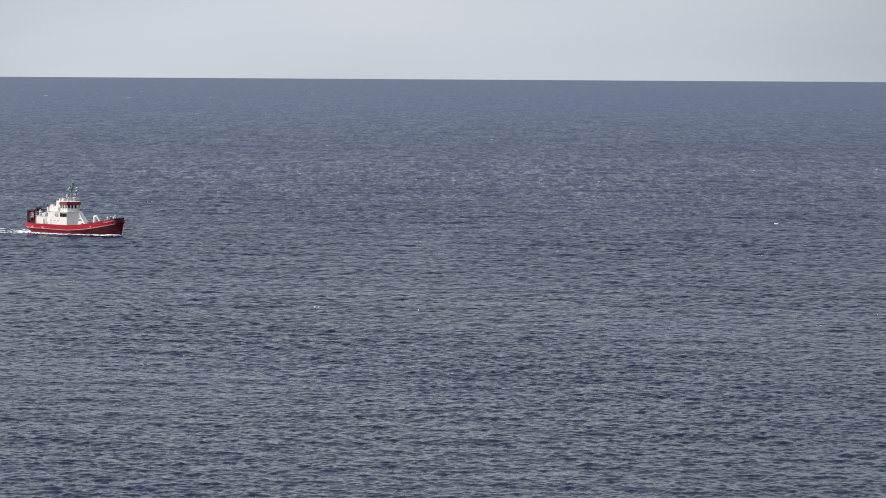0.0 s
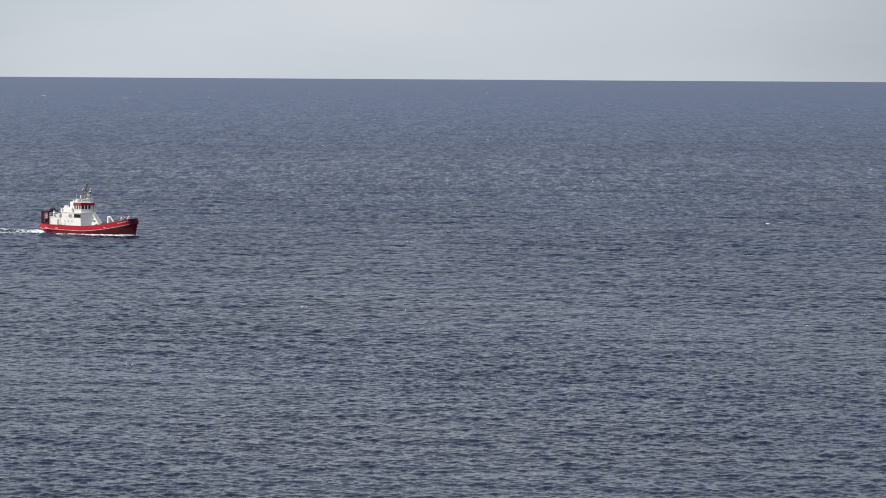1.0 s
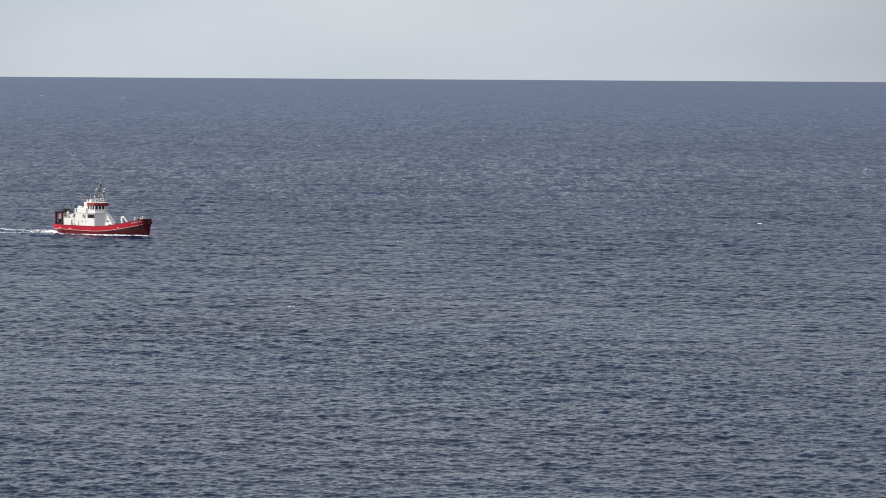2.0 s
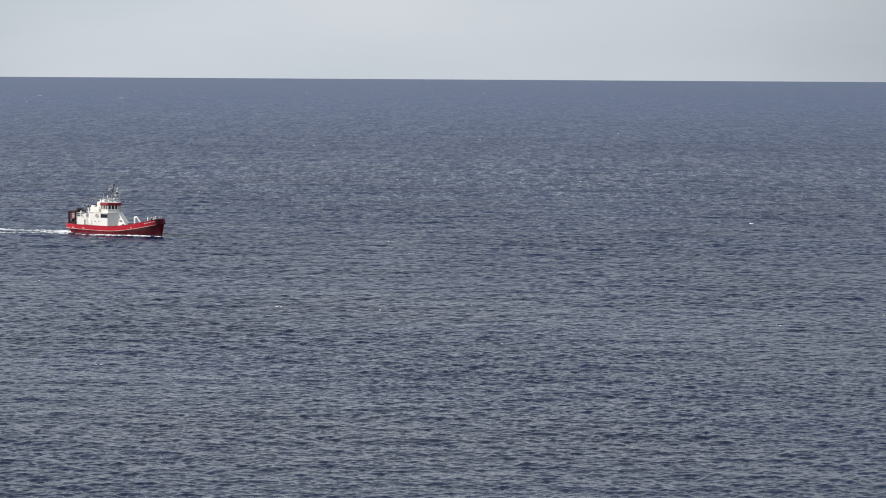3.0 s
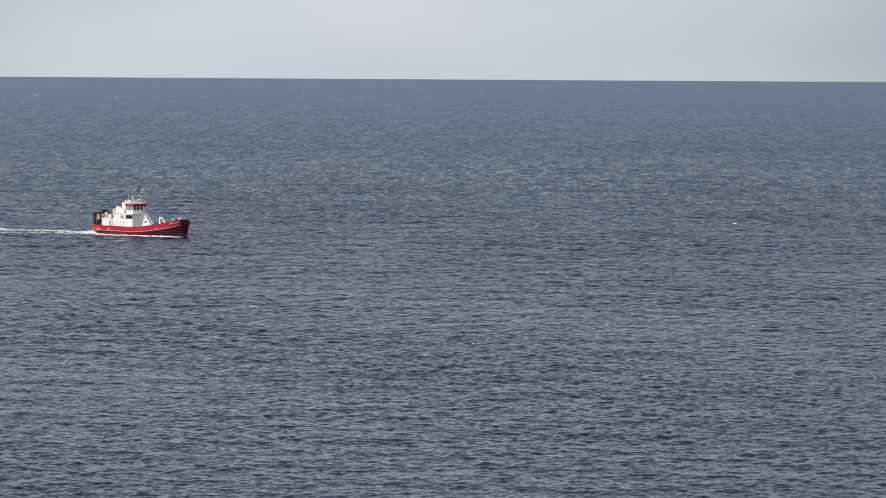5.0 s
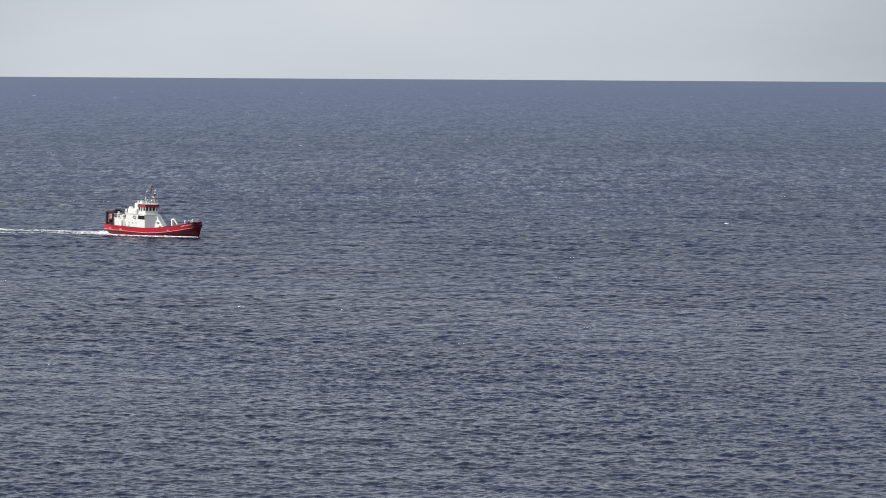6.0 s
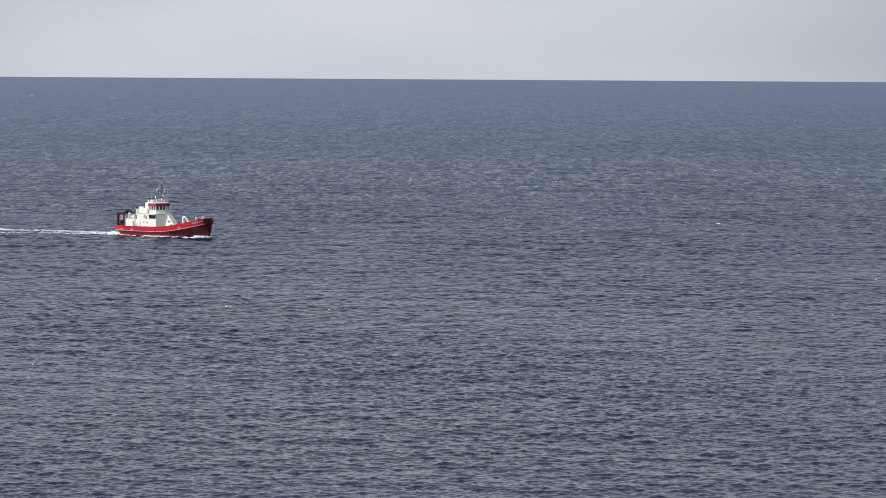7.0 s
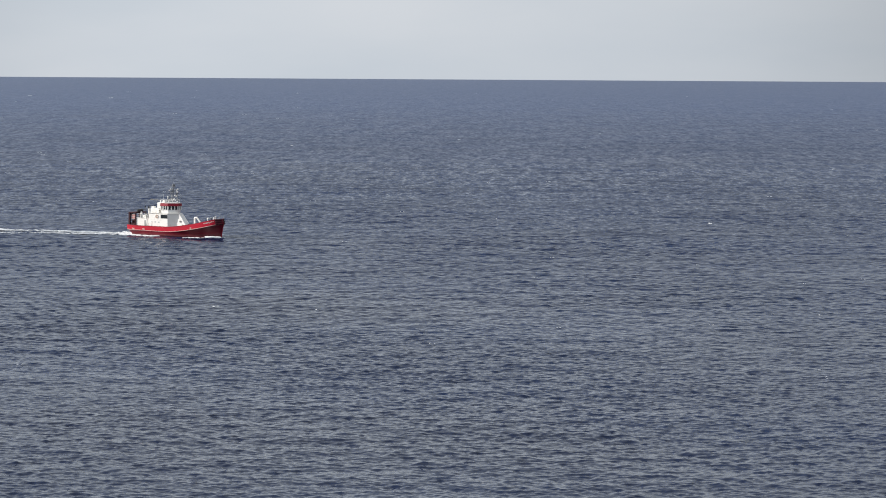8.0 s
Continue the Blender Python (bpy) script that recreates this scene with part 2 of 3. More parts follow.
def rod(p, q, r, bm=None, r2=None, n=8):
    """A round bar from p to q, added to bm."""
    bm = bm or bmesh.new()
    p, q = Vector(p), Vector(q)
    turn = (q - p).to_track_quat("Z", "Y").to_matrix().to_4x4()
    m = Matrix.Translation((p + q) / 2) @ turn
    bmesh.ops.create_cone(bm, cap_ends=True, segments=n, radius1=r, radius2=r if r2 is None else r2,
                          depth=(q - p).length, matrix=m)
    return bm


def ball(c, r, bm=None, flat=1.0, n=10):
    bm = bm or bmesh.new()
    bmesh.ops.create_uvsphere(bm, u_segments=n, v_segments=max(5, n * 2 // 3), radius=r,
                              matrix=Matrix.Translation(c) @ Matrix.Diagonal((1, 1, flat, 1)))
    return bm


def prism(outline, z0, z1, top=None, bevel=0.03):
    """A block from a plan outline (counter-clockwise); top: another outline of equal length for its upper edge."""
    bm = bmesh.new()
    top = top or outline
    lo = [bm.verts.new((x, y, z0)) for x, y in outline]
    hi = [bm.verts.new((x, y, z1)) for x, y in top]
    n = len(lo)
    bm.faces.new(lo[::-1])
    bm.faces.new(hi)
    for i in range(n):
        bm.faces.new((lo[i], lo[(i + 1) % n], hi[(i + 1) % n], hi[i]))
    if bevel:
        bmesh.ops.bevel(bm, geom=list(bm.edges), offset=bevel, segments=1, affect="EDGES")
    return bm


# ---- sea ----
DRIFT = (-2.15, 0.0)     # the wind waves run this way, metres a second
WIND = 262.0             # degrees from +x towards +y, the way the wind sea runs
# shortest and longest wave of each band in metres, its slope, its spread about the wind
BANDS = ((0.5, 1.0, 0.150, 1.8), (1.0, 2.0, 0.128, 1.6), (2.0, 4.0, 0.074, 1.1), (4.0, 8.0, 0.044, 1.2),
         (8.0, 18.0, 0.022, 4.0), (18.0, 45.0, 0.010, 8.0))


def graded(points):
    """Grid lines: stretches of (start, end, step at the start, step at the end)."""
    out = []
    for a, b, s0, s1 in points:
        x = a
        while x < b - 1e-6:
            out.append(x)
            x += s0 + (s1 - s0) * (x - a) / (b - a)
    out.append(points[-1][1])
    return np.array(out)


def wave_field(short, long, slope, spread, rng, n=512):
    """A square of random sea that repeats without a seam: its side, height and sideways shift of the water."""
    side = n * short / 5
    k = 2 * math.pi * np.fft.fftfreq(n, side / n)
    KX, KY = np.meshgrid(k, k)
    K = np.hypot(KX, KY)
    K[0, 0] = 1.0
    inside = (K >= 2 * math.pi / long) & (K < 2 * math.pi / short)
    along = (0.5 + 0.5 * np.cos(np.arctan2(KY, KX) - radians(WIND))) ** spread
    size = np.where(inside, along * K ** -2.0, 0.0)
    h = size * (rng.normal(size=K.shape) + 1j * rng.normal(size=K.shape))
    height = np.fft.ifft2(h).real
    gx, gy = np.fft.ifft2(1j * KX * h).real, np.fft.ifft2(1j * KY * h).real
    scale = slope / math.sqrt((gx ** 2 + gy ** 2).mean())
    sx, sy = np.fft.ifft2(1j * KX / K * h).real, np.fft.ifft2(1j * KY / K * h).real
    return side, np.stack((sx, sy, height), -1).astype(np.float32) * np.float32(scale)


def sample(side, field, X, Y):
    """The field's values at the places X, Y, blended between its points."""
    n = field.shape[0]
    u, v = X * (n / side), Y * (n / side)
    iu, iv = np.floor(u).astype(np.int64), np.floor(v).astype(np.int64)
    fu, fv = (u - iu)[..., None].astype(np.float32), (v - iv)[..., None].astype(np.float32)
    iu, iv, ju, jv = iu % n, iv % n, (iu + 1) % n, (iv + 1) % n
    return ((field[iv, iu] * (1 - fu) + field[iv, ju] * fu) * (1 - fv)
            + (field[jv, iu] * (1 - fu) + field[jv, ju] * fu) * fv)


def make_sea():
    rng = np.random.default_rng(5)
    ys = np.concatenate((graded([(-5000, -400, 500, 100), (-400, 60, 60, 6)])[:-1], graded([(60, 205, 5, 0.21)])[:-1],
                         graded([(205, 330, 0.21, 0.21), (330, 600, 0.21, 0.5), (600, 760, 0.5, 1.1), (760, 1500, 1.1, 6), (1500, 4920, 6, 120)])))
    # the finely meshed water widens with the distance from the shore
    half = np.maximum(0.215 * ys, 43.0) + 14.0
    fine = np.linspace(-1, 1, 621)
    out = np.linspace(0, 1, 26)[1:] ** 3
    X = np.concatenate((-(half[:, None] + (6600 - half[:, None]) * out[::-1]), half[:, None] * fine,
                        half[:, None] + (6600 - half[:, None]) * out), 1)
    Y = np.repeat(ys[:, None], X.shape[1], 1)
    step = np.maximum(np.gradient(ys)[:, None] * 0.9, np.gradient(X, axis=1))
    co = np.stack((X, Y, np.zeros_like(X)), -1)
    swell = sample(*wave_field(40, 160, 0.6, 1.0, rng), X, Y)[..., 2] / 10      # gusts: lively and lazy stretches of water
    lively = np.clip(1.0 + 0.08 * swell, 0.8, 1.2)
    for short, long, slope, spread in BANDS:
        side, field = wave_field(short, long, slope, spread, rng)
        fade = np.clip((short * 1.5 / step - 1.7) / 1.3, 0, 1)
        rows = np.where(fade.max(1) > 0)[0]
        a, b = rows[0], rows[-1] + 1
        move = sample(side, field, X[a:b], Y[a:b]) * fade[a:b, :, None] * lively[a:b, :, None]
        move[..., :2] *= 0.45
        # crests lean downwind: steep lee faces, long gentle backs
        move[..., 0] += 1.3 * math.cos(radians(WIND)) * move[..., 2]
        move[..., 1] += 1.3 * math.sin(radians(WIND)) * move[..., 2]
        if short >= 2.0:      # longer seas stand steeper out of the headland's lee
            move *= (1.0 + 0.4 * np.clip((Y[a:b] - 300) / 220, 0, 1))[..., None]
        co[a:b] += move
    co = co.reshape(-1, 3).astype(np.float32)
    ny, nx = X.shape
    i = np.arange((ny - 1) * (nx - 1))
    i = i // (nx - 1) * nx + i % (nx - 1)
    quads = np.stack((i, i + 1, i + nx + 1, i + nx), -1).astype(np.int32)
    me = bpy.data.meshes.new("sea")
    me.vertices.add(len(co))
    me.vertices.foreach_set("co", co.ravel())
    me.loops.add(quads.size)
    me.loops.foreach_set("vertex_index", quads.ravel())
    me.polygons.add(len(quads))
    me.polygons.foreach_set("loop_start", np.arange(0, quads.size, 4, dtype=np.int32))
    me.polygons.foreach_set("use_smooth", np.ones(len(quads), dtype=bool))
    me.update(calc_edges=True)
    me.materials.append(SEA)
    sea = new("sea", me)
    return tagged(sea, "grey-blue open sea with small choppy wind waves", "water", kind="structure")


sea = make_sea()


# ---- boat ----
def sheer(s):
    if s < 0.45:
        return 2.1 + 0.12 * ((0.45 - s) / 0.45) ** 2
    return 2.1 + 2.1 * (min(s, 0.96) / 0.51 - 0.45 / 0.51) ** 1.55


def strake(s):
    return sheer(s) - 1.05 - 0.15 * s


def beam_top(s):
    if s < 0.14:
        return 3.05 * (1 - 0.22 * (1 - s / 0.14) ** 2.2)
    if s < 0.58:
        return 3.05
    q = min(1.0, (s - 0.58) / 0.42)
    return 3.05 * (1 - q ** 5.5) ** 0.56


def beam_water(s):
    if s < 0.25:
        return 2.85 * (1 - 0.35 * (1 - s / 0.25) ** 2)
    if s < 0.42:
        return 2.85
    q = min(1.0, (s - 0.42) / 0.58)
    return 2.85 * (1 - q ** 1.35)


def station(s, level):
    """Half-breadth point of the hull: level -1 keel, 0 waterline, 1 strake, 2 top of the bulwark."""
    if level <= 0:
        k = level + 1
        x = (-10.3 - 0.9 * k) * (1 - s) + (11.3 + 1.25 * k) * s
        return Vector((x, beam_water(s) * k ** 0.5, -1.5 + 1.5 * k))
    if level <= 1:
        x = (-11.2 - 1.05 * level) * (1 - s) + (12.55 + 0.6 * level) * s
        y = beam_water(s) + (beam_top(s) * 0.985 - beam_water(s)) * (level ** 1.9)
        return Vector((x, y, strake(s) * level))
    k = level - 1
    x = (-12.25 - 0.15 * k) * (1 - s) + (13.15 - 0.35 * k * k) * s
    return Vector((x, beam_top(s) * (0.985 + 0.015 * k), strake(s) + (sheer(s) - strake(s)) * k))


def shell(levels, thick=0.0, n=72):
    """Both sides of the hull between levels, closed round the stern; thick adds an inner skin and a cap."""
    bm = bmesh.new()
    ring = []
    stations = [(i / n) for i in range(n + 1)]
    for lv in levels:
        row = []
        for s in stations:
            p = station(s, lv)
            row.append(bm.verts.new((p.x, -p.y, p.z)))
        for s in stations[::-1]:
            p = station(s, lv)
            row.append(bm.verts.new((p.x, p.y, p.z)))
        ring.append(row)
    m = len(ring[0])
    for a, b in zip(ring, ring[1:]):
        for i in range(m):
            j = (i + 1) % m
            bm.faces.new((a[i], a[j], b[j], b[i]))
    bmesh.ops.remove_doubles(bm, verts=bm.verts, dist=0.004)
    if thick:
        bmesh.ops.recalc_face_normals(bm, faces=bm.faces)
        bmesh.ops.solidify(bm, geom=list(bm.faces), thickness=thick)
    return bm


def tube_along(points, r, n=6):
    bm = bmesh.new()
    rings = []
    for i, p in enumerate(points):
        d = (points[min(i + 1, len(points) - 1)] - points[max(i - 1, 0)]).normalized()
        side = d.cross(Vector((0, 0, 1))).normalized()
        up = side.cross(d)
        rings.append([bm.verts.new(p + r * (math.cos(a) * side + math.sin(a) * up))
                      for a in (2 * math.pi * k / n for k in range(n))])
    for a, b in zip(rings, rings[1:]):
        for k in range(n):
            bm.faces.new((a[k], a[(k + 1) % n], b[(k + 1) % n], b[k]))
    bm.faces.new(rings[0][::-1])
    bm.faces.new(rings[-1])
    return bm


def hull_line(level, s0, s1, side, out=0.0, n=60):
    pts = []
    for i in range(n + 1):
        p = station(s0 + (s1 - s0) * i / n, level)
        pts.append(Vector((p.x, side * (p.y + out), p.z)))
    return pts


def railing(points, height, boat, name="railing", r=0.025, bars=2):
    """Stanchions with horizontal bars along a line."""
    rail = part(name, tube_along([p + Vector((0, 0, height)) for p in points], r), WHITE, boat)
    for k in range(1, bars):
        part("bar", tube_along([p + Vector((0, 0, height * k / bars)) for p in points], r * 0.8), WHITE, rail)
    for p in points:
        part("stanchion", rod(p, p + Vector((0, 0, height)), r), WHITE, rail)
    return rail


def make_boat():
    boat = new("workboat")
    boat.empty_display_size = 2
    tagged(boat, "red-hulled workboat with white deckhouse under way on the sea", "boat")

    # hull
    part("underwater_hull", shell([-1, -0.9, -0.7, -0.4, 0, 0.14, 0.28]), MAROON, boat, "maroon antifouling paint at the waterline", True)
    hull = part("hull", shell([0.28, 0.4, 0.55, 0.7, 0.85, 1.0]), SHADED_HULL_RED, boat, "deep red steel hull plating with the flare's shade painted in", True)
    bulwark = part("bulwark", shell([1.0, 1.35, 1.7, 2.0], 0.09), RED, boat, "bright red bulwark")
    for side in (-1, 1):
        part("rubbing_strake", tube_along(hull_line(1.0, 0.0, 0.985, side, 0.03), 0.055), STRIPE, boat, "pale rubbing strake along the hull")
        part("cap_rail", tube_along(hull_line(2.0, 0.0, 0.99, side, -0.04), 0.075), TRIM_RED, boat, "dark red cap rail")
    # freeing ports near the stern, pale inside
    for s in (0.085, 0.20, 0.72):
        p = station(s, 1.28)
        for side in (-1, 1):
            w = 0.33 if s < 0.5 else 0.22
            part("freeing_port", box(p.x - w, p.x + w, side * (p.y + 0.0) - 0.05, side * (p.y + 0.0) + 0.05, p.z - 0.12, p.z + 0.12, 0.03), STRIPE, bulwark, "pale freeing port")
    # name on the bow, as plain bars that follow the plating
    for side in (-1, 1):
        for k in range(8):
            s = 0.862 + 0.0118 * k
            a, b = station(s, 1.58), station(s + 0.0085, 1.58)
            c = station(s, 1.80)
            bm = bmesh.new()
            up = (c - a).normalized() * 0.24
            quad = [Vector((v.x, side * (v.y + 0.015), v.z)) for v in (a, b, b + up, a + up)]
            vs = [bm.verts.new(v) for v in quad]
            bm.faces.new(vs)
            bmesh.ops.solidify(bm, geom=list(bm.faces), thickness=0.02)
            part("name_bar", bm, WHITE, bulwark, "white painted lettering bar")
    # stem bar and bow fender
    bm = bmesh.new()
    stem = [station(1.0, lv) + Vector((0.06, 0, 0)) for lv in (-0.3, 0, 0.5, 1.0, 1.5, 2.0)]
    part("stem_bar", tube_along(stem, 0.1), TRIM_RED, boat, "dark red stem bar")
    for drop in (0.12, 0.58, 1.04):
        k = 2.0 - drop / 1.2
        fender = [Vector((p.x + 0.02, p.y * sd, p.z)) for sd, ss in ((-1, (0.96, 0.972, 0.983, 0.992)), (1, (0.992, 0.983, 0.972, 0.96))) for p in (station(s, k) for s in ss)]
        part("bow_fender", tube_along(fender, 0.25 - 0.04 * drop, 8), FENDER, boat, "dark rubber bow fender", True)
    # deck
    bm = bmesh.new()
    left, right = [], []
    for i in range(41):
        s = i / 40
        p = station(s, 1.0)
        left.append(bm.verts.new((p.x, p.y - 0.02, p.z + 0.1)))
        right.append(bm.verts.new((p.x, -p.y + 0.02, p.z + 0.1)))
    for i in range(40):
        bm.faces.new((right[i], right[i + 1], left[i + 1], left[i]))
    bmesh.ops.remove_doubles(bm, verts=bm.verts, dist=0.03)
    part("deck", bm, GREY, boat, "grey painted steel deck")

    # main deckhouse, wedge-fronted
    def house_plan(xa, xc, xf, w, wf):
        return [(xa, -w), (xc, -w), (xf, -wf), (xf, wf), (xc, w), (xa, w)]
    house = part("deckhouse", prism(house_plan(-6.2, -0.9, 1.25, 2.3, 0.85), 1.1, 5.15,
                                    house_plan(-6.2, -0.95, 1.0, 2.25, 0.75)), WHITE, boat, "white painted steel deckhouse")
    part("boat_deck", prism(house_plan(-6.35, -0.85, 1.35, 2.42, 0.75), 5.152, 5.24), WHITE, boat)
    part("low_deckhouse", box(-10.0, -6.24, -2.05, 2.05, 1.1, 3.9, 0.06), WHITE, boat, "low white aft deckhouse")
    part("deck_edge", box(-10.1, -6.24, -2.15, 2.15, 3.902, 3.98, 0.02), WHITE, boat)
    hatch = part("booby_hatch", box(4.35, 5.0, -1.8, -0.8, 1.4, 2.85, 0.06), DARK_STEEL, boat, "dark hatch at the foot of the sloping front")
    part("hatch_lid", box(4.3, 5.05, -1.85, -0.75, 2.852, 2.93, 0.02), GANTRY_RED, hatch)
    ramp = part("sloping_casing", prism([(0.9, -1.15), (4.3, -1.05), (4.3, 1.05), (0.9, 1.15)], 1.1, 5.1,
                                        [(0.9, -0.8), (1.4, -0.72), (1.4, 0.72), (0.9, 0.8)]), WHITE, boat, "white casing sloping down to the foredeck")
    for sd in (-1, 1):
        part("stiffener", rod((4.1, sd * 1.03, 1.4), (1.42, sd * 0.74, 5.05), 0.05), WHITE, ramp)
        for x, z in ((1.6, 3.4), (2.3, 2.5)):
            part("vent_grille", box(x, x + 0.4, sd * 0.98 - 0.14, sd * 0.98 + 0.14, z - 0.18, z + 0.18, 0.02), GREY, ramp, "grey ventilation grille")
    part("handrail", rod((3.6, -0.5, 2.4), (1.5, -0.5, 5.35), 0.03), STEEL, ramp)
    # big dark opening and portholes in the side
    for sd in (-1, 1):
        part("window", box(-2.75, -1.05, sd * 2.285 - 0.04, sd * 2.285 + 0.04, 4.02, 4.9, 0.03), GLASS, house, "large black window")
        for e in ((-2.83, -2.75, 4.0, 4.96), (-1.05, -0.97, 4.0, 4.96)):
            part("window_frame", box(e[0], e[1], sd * 2.285 - 0.06, sd * 2.285 + 0.06, e[2], e[3], 0.01), DARK_STEEL, house)
        for x, z in ((-5.4, 3.1), (-4.4, 3.1), (-3.4, 3.1)):
            part("porthole", rod((x, sd * 2.26, z), (x, sd * 2.33, z), 0.16, n=14), STEEL, house, "pale steel porthole rim")
        door = part("door", box(-6.0, -5.3, sd * 2.3 - 0.04, sd * 2.3 + 0.04, 1.3, 3.1, 0.03), WHITE, house)
        part("door_handle", rod((-5.4, sd * 2.36, 2.2), (-5.4, sd * 2.36, 2.45), 0.03), STEEL, house, "steel door handle")
        part("doorway", box(-7.6, -7.05, sd * 2.06 - 0.03, sd * 2.06 + 0.03, 1.3, 3.4, 0.02), GREY, boat, "grey door in the aft deckhouse")
        part("pipe", tube_along([Vector((-6.55, sd * 2.2, 4.6)), Vector((-6.55, sd * 2.2, 2.4)), Vector((-6.75, sd * 2.2, 2.1)), Vector((-7.0, sd * 2.2, 2.4)), Vector((-7.0, sd * 2.2, 4.9))], 0.09), WHITE, boat, "white bent pipe against the aft deckhouse")
    # mid casing and upper casing
    part("engine_casing", box(-6.1, -3.6, -1.75, 1.75, 5.244, 6.3, 0.06), WHITE, boat, "white engine casing on the boat deck")
    part("upper_casing", box(-4.3, -3.06, -1.6, 1.6, 6.304, 7.75, 0.06), WHITE, boat, "white upper casing behind the wheelhouse")

    # wheelhouse
    base = house_plan(-3.04, -0.95, 0.75, 1.95, 0.6)
    lean = house_plan(-3.04, -1.05, 0.95, 1.95, 0.65)
    wheelhouse = part("wheelhouse", prism(base, 5.244, 6.08, lean), WHITE, boat, "white wheelhouse with windows all round")
    part("window_band", prism([(x * 0.97 - 0.03, y * 0.955) for x, y in lean], 6.082, 6.95), GLASS, wheelhouse, "dark wheelhouse windows")
    roof_plan = house_plan(-3.2, -1.05, 1.15, 2.12, 0.75)
    band = part("roof_band", prism(roof_plan, 6.95, 7.62, [(x * 0.97, y * 0.95) for x, y in roof_plan]), TRIM_RED, wheelhouse, "dark red band round the wheelhouse roof")
    part("roof", prism([(x * 0.95, y * 0.93) for x, y in roof_plan], 7.622, 7.72), WHITE, wheelhouse, "white wheelhouse roof")
    # window pillars between the panes
    n = len(lean)
    for i in range(n):
        (x0, y0), (x1, y1) = lean[i], lean[(i + 1) % n]
        length = math.hypot(x1 - x0, y1 - y0)
        flank = abs(y1 - y0) < 0.3
        k = max(2, round(length / (0.72 if flank else 0.8)))
        for j in range(k):
            f = j / k
            x, y = x0 + (x1 - x0) * f, y0 + (y1 - y0) * f
            x, y = x * 0.985, y * 0.975
            part("window_pillar", rod((x, y, 6.06), (x, y, 6.97), 0.18 if flank else 0.14, n=6), WHITE, wheelhouse)
    # roof rails, lights and instruments
    edge = [(-3.0, -1.85), (-2.2, -1.85), (-1.4, -1.85), (-0.6, -1.5), (0.2, -1.1)]
    for sd in (-1, 1):
        railing([Vector((x, sd * -y, 7.72)) for x, y in edge], 0.75, boat, "roof_railing")
    sl = part("searchlight", rod((0.55, -0.6, 8.05), (0.95, -0.6, 8.05), 0.2, n=12), STEEL, boat, "round steel searchlight")
    part("bracket", rod((0.7, -0.6, 7.7), (0.7, -0.6, 7.95), 0.05), STEEL, sl)
    part("roof_locker", box(-2.9, -2.2, -1.5, -0.6, 7.72, 8.3, 0.05), WHITE, boat)
    part("ventilator", rod((-3.6, -1.1, 7.75), (-3.6, -1.1, 8.3), 0.16, n=10), WHITE, boat)
    part("ventilator", rod((-2.6, 1.0, 7.75), (-2.6, 1.0, 8.4), 0.16, n=10), WHITE, boat)

    # mast with crosstrees, radar, domes, aerials
    mast = part("mast", rod((-0.9, 0, 7.7), (-0.75, 0, 11.6), 0.085, r2=0.07), MAST_GREY, boat, "grey steel lattice mast with crosstrees")
    for y in (-0.7, 0.7):
        part("mast_leg", rod((-2.3, y, 7.7), (-0.85, y * 0.12, 11.2), 0.065), MAST_GREY, mast)
    for z in (8.4, 9.1, 9.8, 10.4):
        f = (z - 7.7) / 3.5
        for y in (-0.7, 0.7):
            part("rung", rod((-2.3 + 1.45 * f, y * (1 - 0.88 * f), z), (-0.86, 0, z), 0.035), MAST_GREY, mast)
            part("brace", rod((-2.3 + 1.45 * f, y * (1 - 0.88 * f), z), (-0.88, 0, z - 0.6), 0.03), MAST_GREY, mast)
    fore = part("lamp_post", rod((0.35, 0, 7.7), (0.3, 0, 10.9), 0.11, r2=0.07), STEEL, mast, "pale steel fore mast")
    for z0, z1 in ((7.9, 8.8), (8.8, 9.7), (9.7, 10.6)):
        part("lattice_bar", rod((-0.85, 0.0, z0), (0.33, 0.0, z1), 0.04), MAST_GREY, mast)
    part("mast_box", box(-1.0, -0.6, -0.2, 0.2, 11.0, 11.3, 0.04), DARK_STEEL, mast)
    part("horn", rod((0.4, -0.5, 10.3), (0.85, -0.5, 10.3), 0.08, r2=0.2, n=10), STEEL, mast)
    part("dome_aerial", ball((0.35, -0.25, 9.95), 0.3), DARK_STEEL, mast, "dark dome on the mast", True)
    part("crosstree", rod((-1.0, -1.5, 10.5), (-0.7, 1.5, 10.5), 0.06), DARK_STEEL, mast)
    part("yard", rod((-2.1, 0, 10.75), (0.55, 0, 10.85), 0.05), DARK_STEEL, mast)
    part("platform", box(-1.4, 0.3, -0.35, 0.35, 9.05, 9.12, 0.01), DARK_STEEL, mast)
    radar = part("radar", rod((0.1, 0, 9.12), (0.1, 0, 9.42), 0.17, n=12), WHITE, mast, "white radar pedestal")
    part("radar_scanner", box(-0.05, 0.25, -0.9, 0.9, 9.42, 9.58, 0.05), WHITE, mast)
    part("satellite_dome", ball((0.15, -1.0, 8.55), 0.26), WHITE, mast, "white dome aerial", True)
    part("dome_post", rod((0.15, -1.0, 7.7), (0.15, -1.0, 8.35), 0.05), STEEL, mast)
    part("masthead_light", rod((-0.75, 0, 11.57), (-0.75, 0, 12.1), 0.33, n=12), DARK_STEEL, mast, "dark masthead lamp")
    part("top_plate", box(-1.35, -0.25, -0.3, 0.3, 11.48, 11.56, 0.01), DARK_STEEL, mast)
    for x, y, z in ((0.5, 0, 10.87), (-0.98, -1.45, 10.55), (-0.72, 1.45, 10.55), (-1.6, 0, 10.8)):
        part("lamp", ball((x, y, z + 0.1), 0.16), WHITE, mast, "white signal lamp", True)
